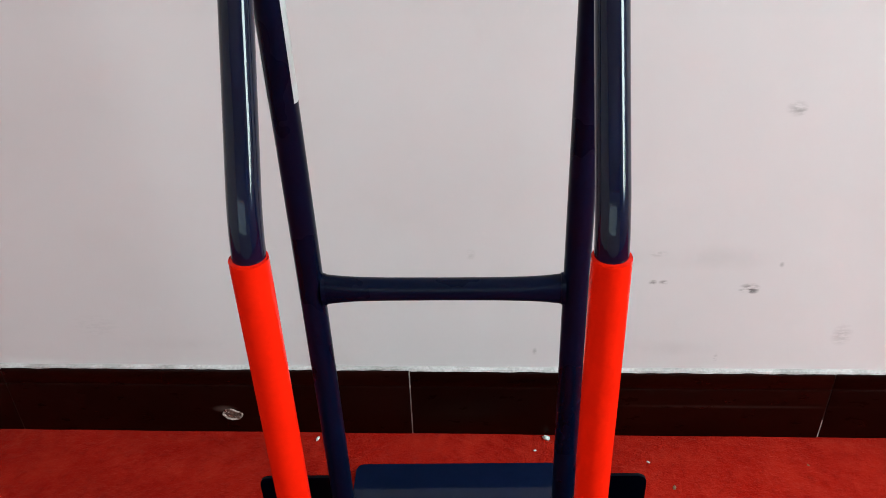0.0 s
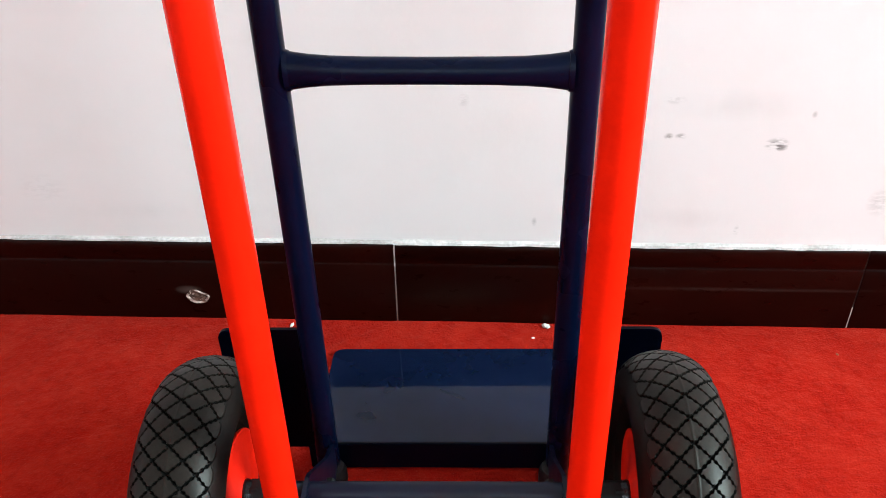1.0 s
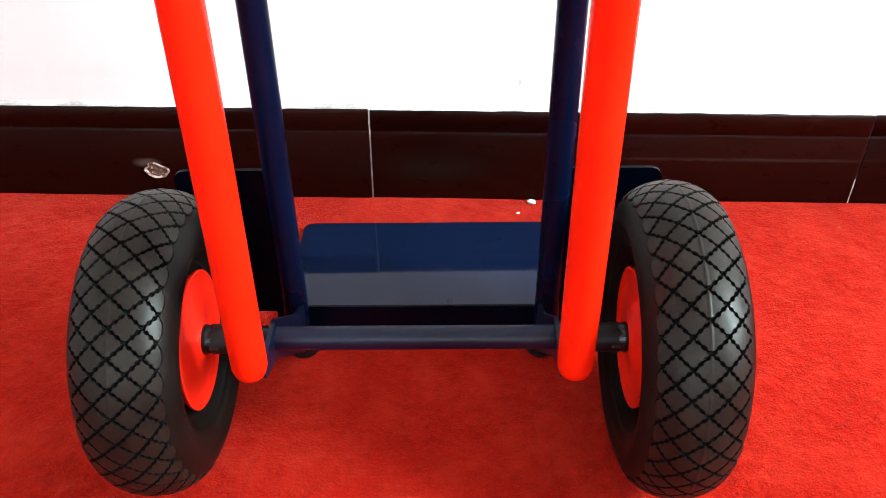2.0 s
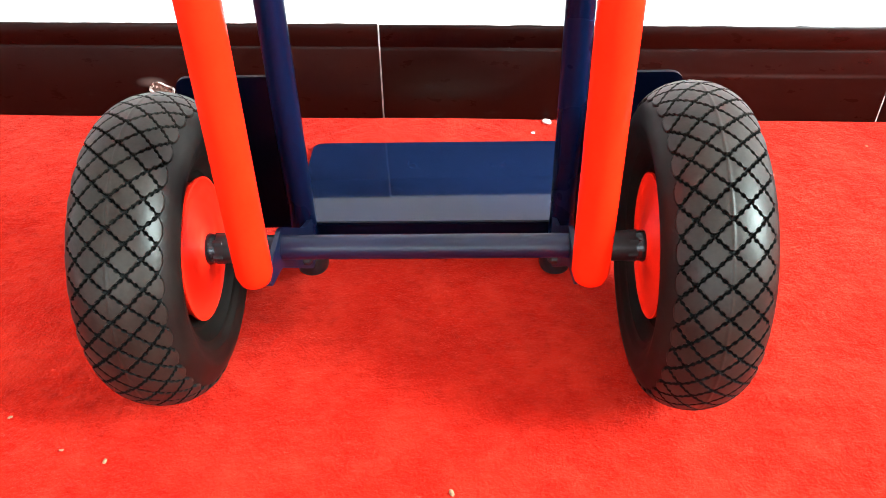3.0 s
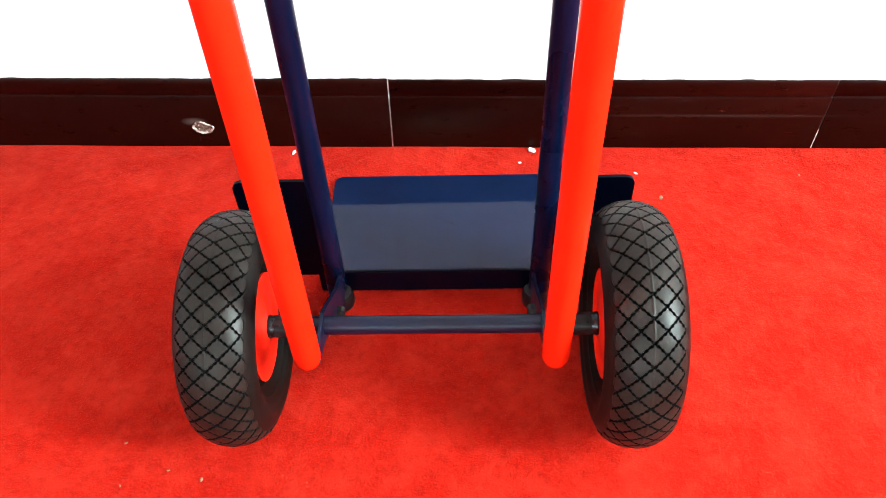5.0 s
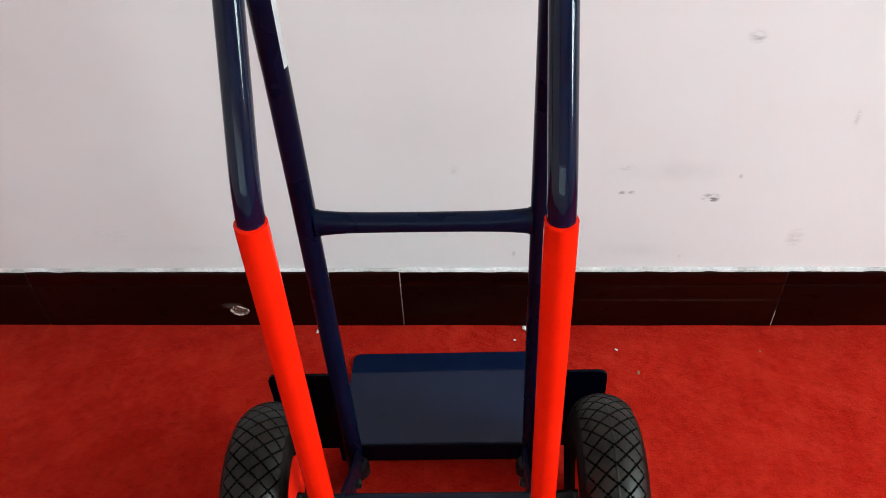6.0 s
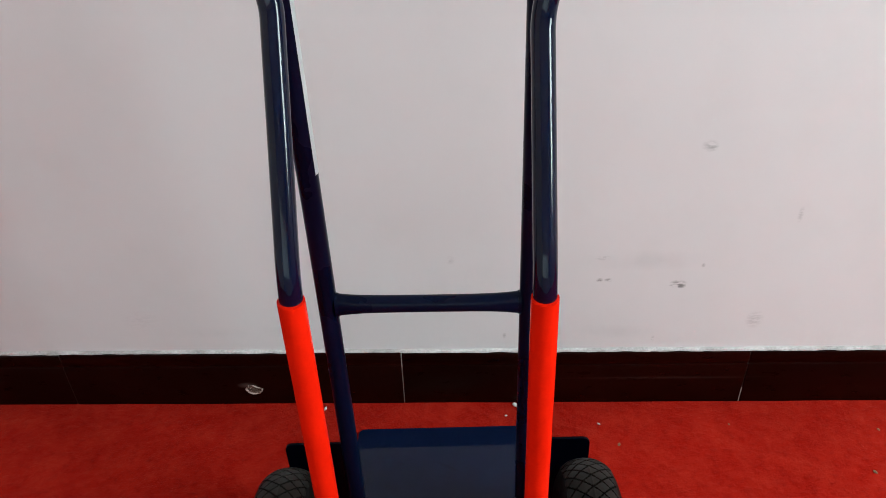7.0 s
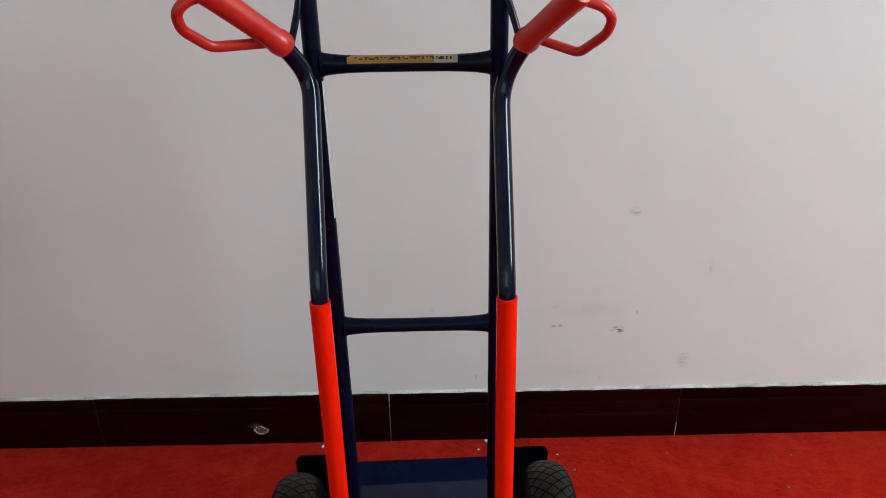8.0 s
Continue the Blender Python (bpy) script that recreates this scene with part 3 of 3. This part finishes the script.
# ---- skirting, tile by tile ----
skirting = structure(new("baseboard"), "dark maroon glazed tile skirting with pale grout joints", "skirting")
TILE, GAP = 0.600, 0.0019
prof = [(WALL_Y, -0.004), (0.0, -0.004), (0.0, 0.0915), (0.0012, 0.0935), (0.0018, 0.0955), (0.0006, 0.0975), (0.0006, 0.1200), (0.0028, 0.1230), (WALL_Y, 0.1235)]
n0, n1 = math.floor(X0 / TILE), math.ceil(X1 / TILE)
tiles = {}
rng = random.Random(3)
for n in range(n0, n1):
    a, b = max(n * TILE + GAP / 2, X0), min((n + 1) * TILE - GAP / 2, X1)
    bm = bmesh.new()
    ends = []
    for x, inset in ((a, 0.0007), (a + 0.0008, 0), (b - 0.0008, 0), (b, 0.0007)):
        ends.append([bm.verts.new((x, min(y + inset, WALL_Y), z)) for y, z in prof])
    for p, q in zip(ends, ends[1:]):
        for k in range(len(prof)):
            j = (k + 1) % len(prof)
            bm.faces.new((p[k], p[j], q[j], q[k]))
    bm.faces.new(ends[0])
    bm.faces.new(ends[-1])
    tiles[n] = part("tile", bm, M_TILE, skirting, place=pose(0, rng.uniform(-0.0004, 0.0004), rng.uniform(-0.0006, 0.0006)))
for n in range(n0 + 1, n1):
    bm = bmesh.new()
    x = n * TILE
    zs = [0.0 + 0.1225 * i / 14 for i in range(15)]
    rows = []
    for z in zs:
        wob = 0.0003 * noise.noise(Vector((x * 3, z * 60, 1)))
        half = GAP / 2 - 0.0001
        y = 0.0012 + 0.0006 * noise.noise(Vector((x, z * 90, 4))) + (0.0012 if n == 1 and z > 0.05 else 0)
        rows.append([bm.verts.new((x - half, WALL_Y, z)), bm.verts.new((x - half, y, z)), bm.verts.new((x + half + wob, y, z)), bm.verts.new((x + half, WALL_Y, z))])
    for p, q in zip(rows, rows[1:]):
        for k in range(3):
            bm.faces.new((p[k], p[k + 1], q[k + 1], q[k]))
    if n == 1:
        for f in bm.faces:
            f.material_index = 1 if f.calc_center_median().z < 0.036 else 0
    part("grout_joint", bm, M_GROUT if n == 0 else [M_JOINT, M_GROUT] if n > 0 else M_JOINT_DARK, skirting)

# rough bead of filler along the top of the skirting
bm = bmesh.new()
rows = []
count = 900
for i in range(count + 1):
    x = X0 + (X1 - X0) * i / count
    v = Vector((x * 14, 0, 0))
    h = 0.0044 + 0.0018 * noise.noise(v) + 0.0006 * noise.noise(v * 5.1)
    d = 0.0050 + 0.0016 * noise.noise(v * 2.3 + Vector((0, 7, 0))) + 0.0006 * noise.noise(v * 7)
    rows.append([bm.verts.new((x, WALL_Y, 0.1220)), bm.verts.new((x, WALL_Y - d, 0.1227)), bm.verts.new((x, WALL_Y - d * 0.75, 0.1243 + h * 0.3)), bm.verts.new((x, WALL_Y - d * 0.2, 0.1235 + h * 0.8)), bm.verts.new((x, WALL_Y + 0.0005, 0.1240 + h))])
for p, q in zip(rows, rows[1:]):
    for k in range(4):
        bm.faces.new((p[k], p[k + 1], q[k + 1], q[k]))
structure(part("trim", bm, M_BEAD), "rough grey-white filler bead along the skirting top", "trim")

# a chipped spot in the tile
bm = bmesh.new()
cx, cz = -0.2688, 0.0365
ringn = 48
rings = []
for r, dep in ((0.92, 0.0004), (0.87, -0.0020), (0.78, -0.0014), (0.70, 0.0003), (0.52, -0.0004), (0.40, 0.0003), (0.22, -0.0002), (0.0, 0.0001)):
    row = []
    for k in range(ringn):
        a = 2 * math.pi * k / ringn
        w = 1 + 0.26 * noise.noise(Vector((math.cos(a) * 1.3, math.sin(a) * 1.3, 2))) + 0.10 * noise.noise(Vector((math.cos(a) * 5, math.sin(a) * 5, r * 3)))
        lump = 0.0012 * noise.noise(Vector((math.cos(a) * 3.5, math.sin(a) * 3.5, r * 5)))
        row.append(bm.verts.new((cx + 0.0165 * r * w * math.cos(a), dep - 0.0006 - lump, cz + 0.0115 * r * w * math.sin(a) - 0.16 * 0.0165 * r * math.cos(a))))
    rings.append(row)
for q, (p, o) in enumerate(zip(rings, rings[1:])):
    for k in range(ringn):
        a = 2 * math.pi * k / ringn
        f = bm.faces.new((p[k], p[(k + 1) % ringn], o[(k + 1) % ringn], o[k]))
        bare = noise.noise(Vector((math.cos(a) * 1.9, math.sin(a) * 1.9, 6 + q * 0.4)))
        f.material_index = 1 if (q < 3 and bare > -0.16) or (q == 4 and bare > 0.18) else 0
bmesh.ops.remove_doubles(bm, verts=bm.verts, dist=1e-5)
part("chipped_spot", bm, [M_CHIP, M_CHIP_RIM], tiles[-1], "pale broken edge round a chipped hollow")

# ---- crumbs and chips lying on the carpet ----


def crumb(x, y, size, mat, label, seed, z=0.0):
    rg = random.Random(seed)
    bm = bmesh.new()
    bmesh.ops.create_icosphere(bm, subdivisions=2, radius=1.0)
    for v in bm.verts:
        f = 1 + 0.45 * noise.noise(v.co * 1.7 + Vector((seed * 3.1, 0, 0)))
        v.co = Vector((v.co.x * f * size, v.co.y * f * size * 0.55, max(v.co.z * f * size * 0.35, -size * 0.2)))
    o = part("crumb", bm, mat, None, smooth=False, place=pose(x, y, size * 0.2 + 0.0004 + z, rg.uniform(-8, 8), rg.uniform(-8, 8), rg.uniform(0, 180)))
    tagged(o, label, "debris", group="crumbs on the carpet")
    return o


for i, (x, y, size, white) in enumerate(((0.2008, -0.0085, 0.0072, True), (0.1825, -0.0321, 0.0028, True), (0.373, -0.098, 0.0042, False), (-0.142, -0.014, 0.0045, True), (0.344, -0.052, 0.003, True),
                                         (-0.1775, -0.5138, 0.0028, False), (0.0969, -0.5359, 0.0034, False), (-0.216, -0.504, 0.0019, False), (-0.2706, -0.4723, 0.0021, False), (-0.2646, -0.5223, 0.0017, False), (-0.2743, -0.5581, 0.0014, False), (0.7837, -0.1569, 0.0045, False), (0.823, -0.0671, 0.0030, False), (0.5703, -0.0541, 0.0022, False))):
    crumb(x, y, size, M_CRUMB_WHITE if white else M_CRUMB, "small white plaster chip lying on red carpet" if white else "small pale wood chip lying on red carpet", i + 1)


# ---- carpet pile round the truck: short loose fibres standing out of the carpet ----
def carpet_pile(count):
    rs = np.random.RandomState(11)
    x = rs.uniform(-0.62, 0.80, count)
    y = rs.uniform(-0.66, -0.001, count)
    h = rs.uniform(0.0010, 0.0024, count)
    a = rs.uniform(0, 2 * np.pi, count)
    lean = rs.uniform(0.2, 1.1, count) * h
    la = rs.uniform(0, 2 * np.pi, count)
    w = rs.uniform(0.00022, 0.00042, count)
    base = np.stack([x, y, np.full(count, -0.0008)], -1)
    side = np.stack([np.cos(a) * w, np.sin(a) * w, np.zeros(count)], -1)
    tip = base + np.stack([np.cos(la) * lean, np.minimum(np.sin(la) * lean, -y - 0.0004), h + 0.0008], -1)
    verts = np.stack([base - side, base + side, tip], 1).reshape(-1, 3)
    me = bpy.data.meshes.new("carpet_pile")
    me.from_pydata(verts.tolist(), [], np.arange(count * 3).reshape(-1, 3).tolist())
    me.materials.append(M_PILE)
    return tagged(new("carpet_pile", me), "short loose red fibres of the carpet", "carpet pile", kind="stuff")


carpet_pile(170000)
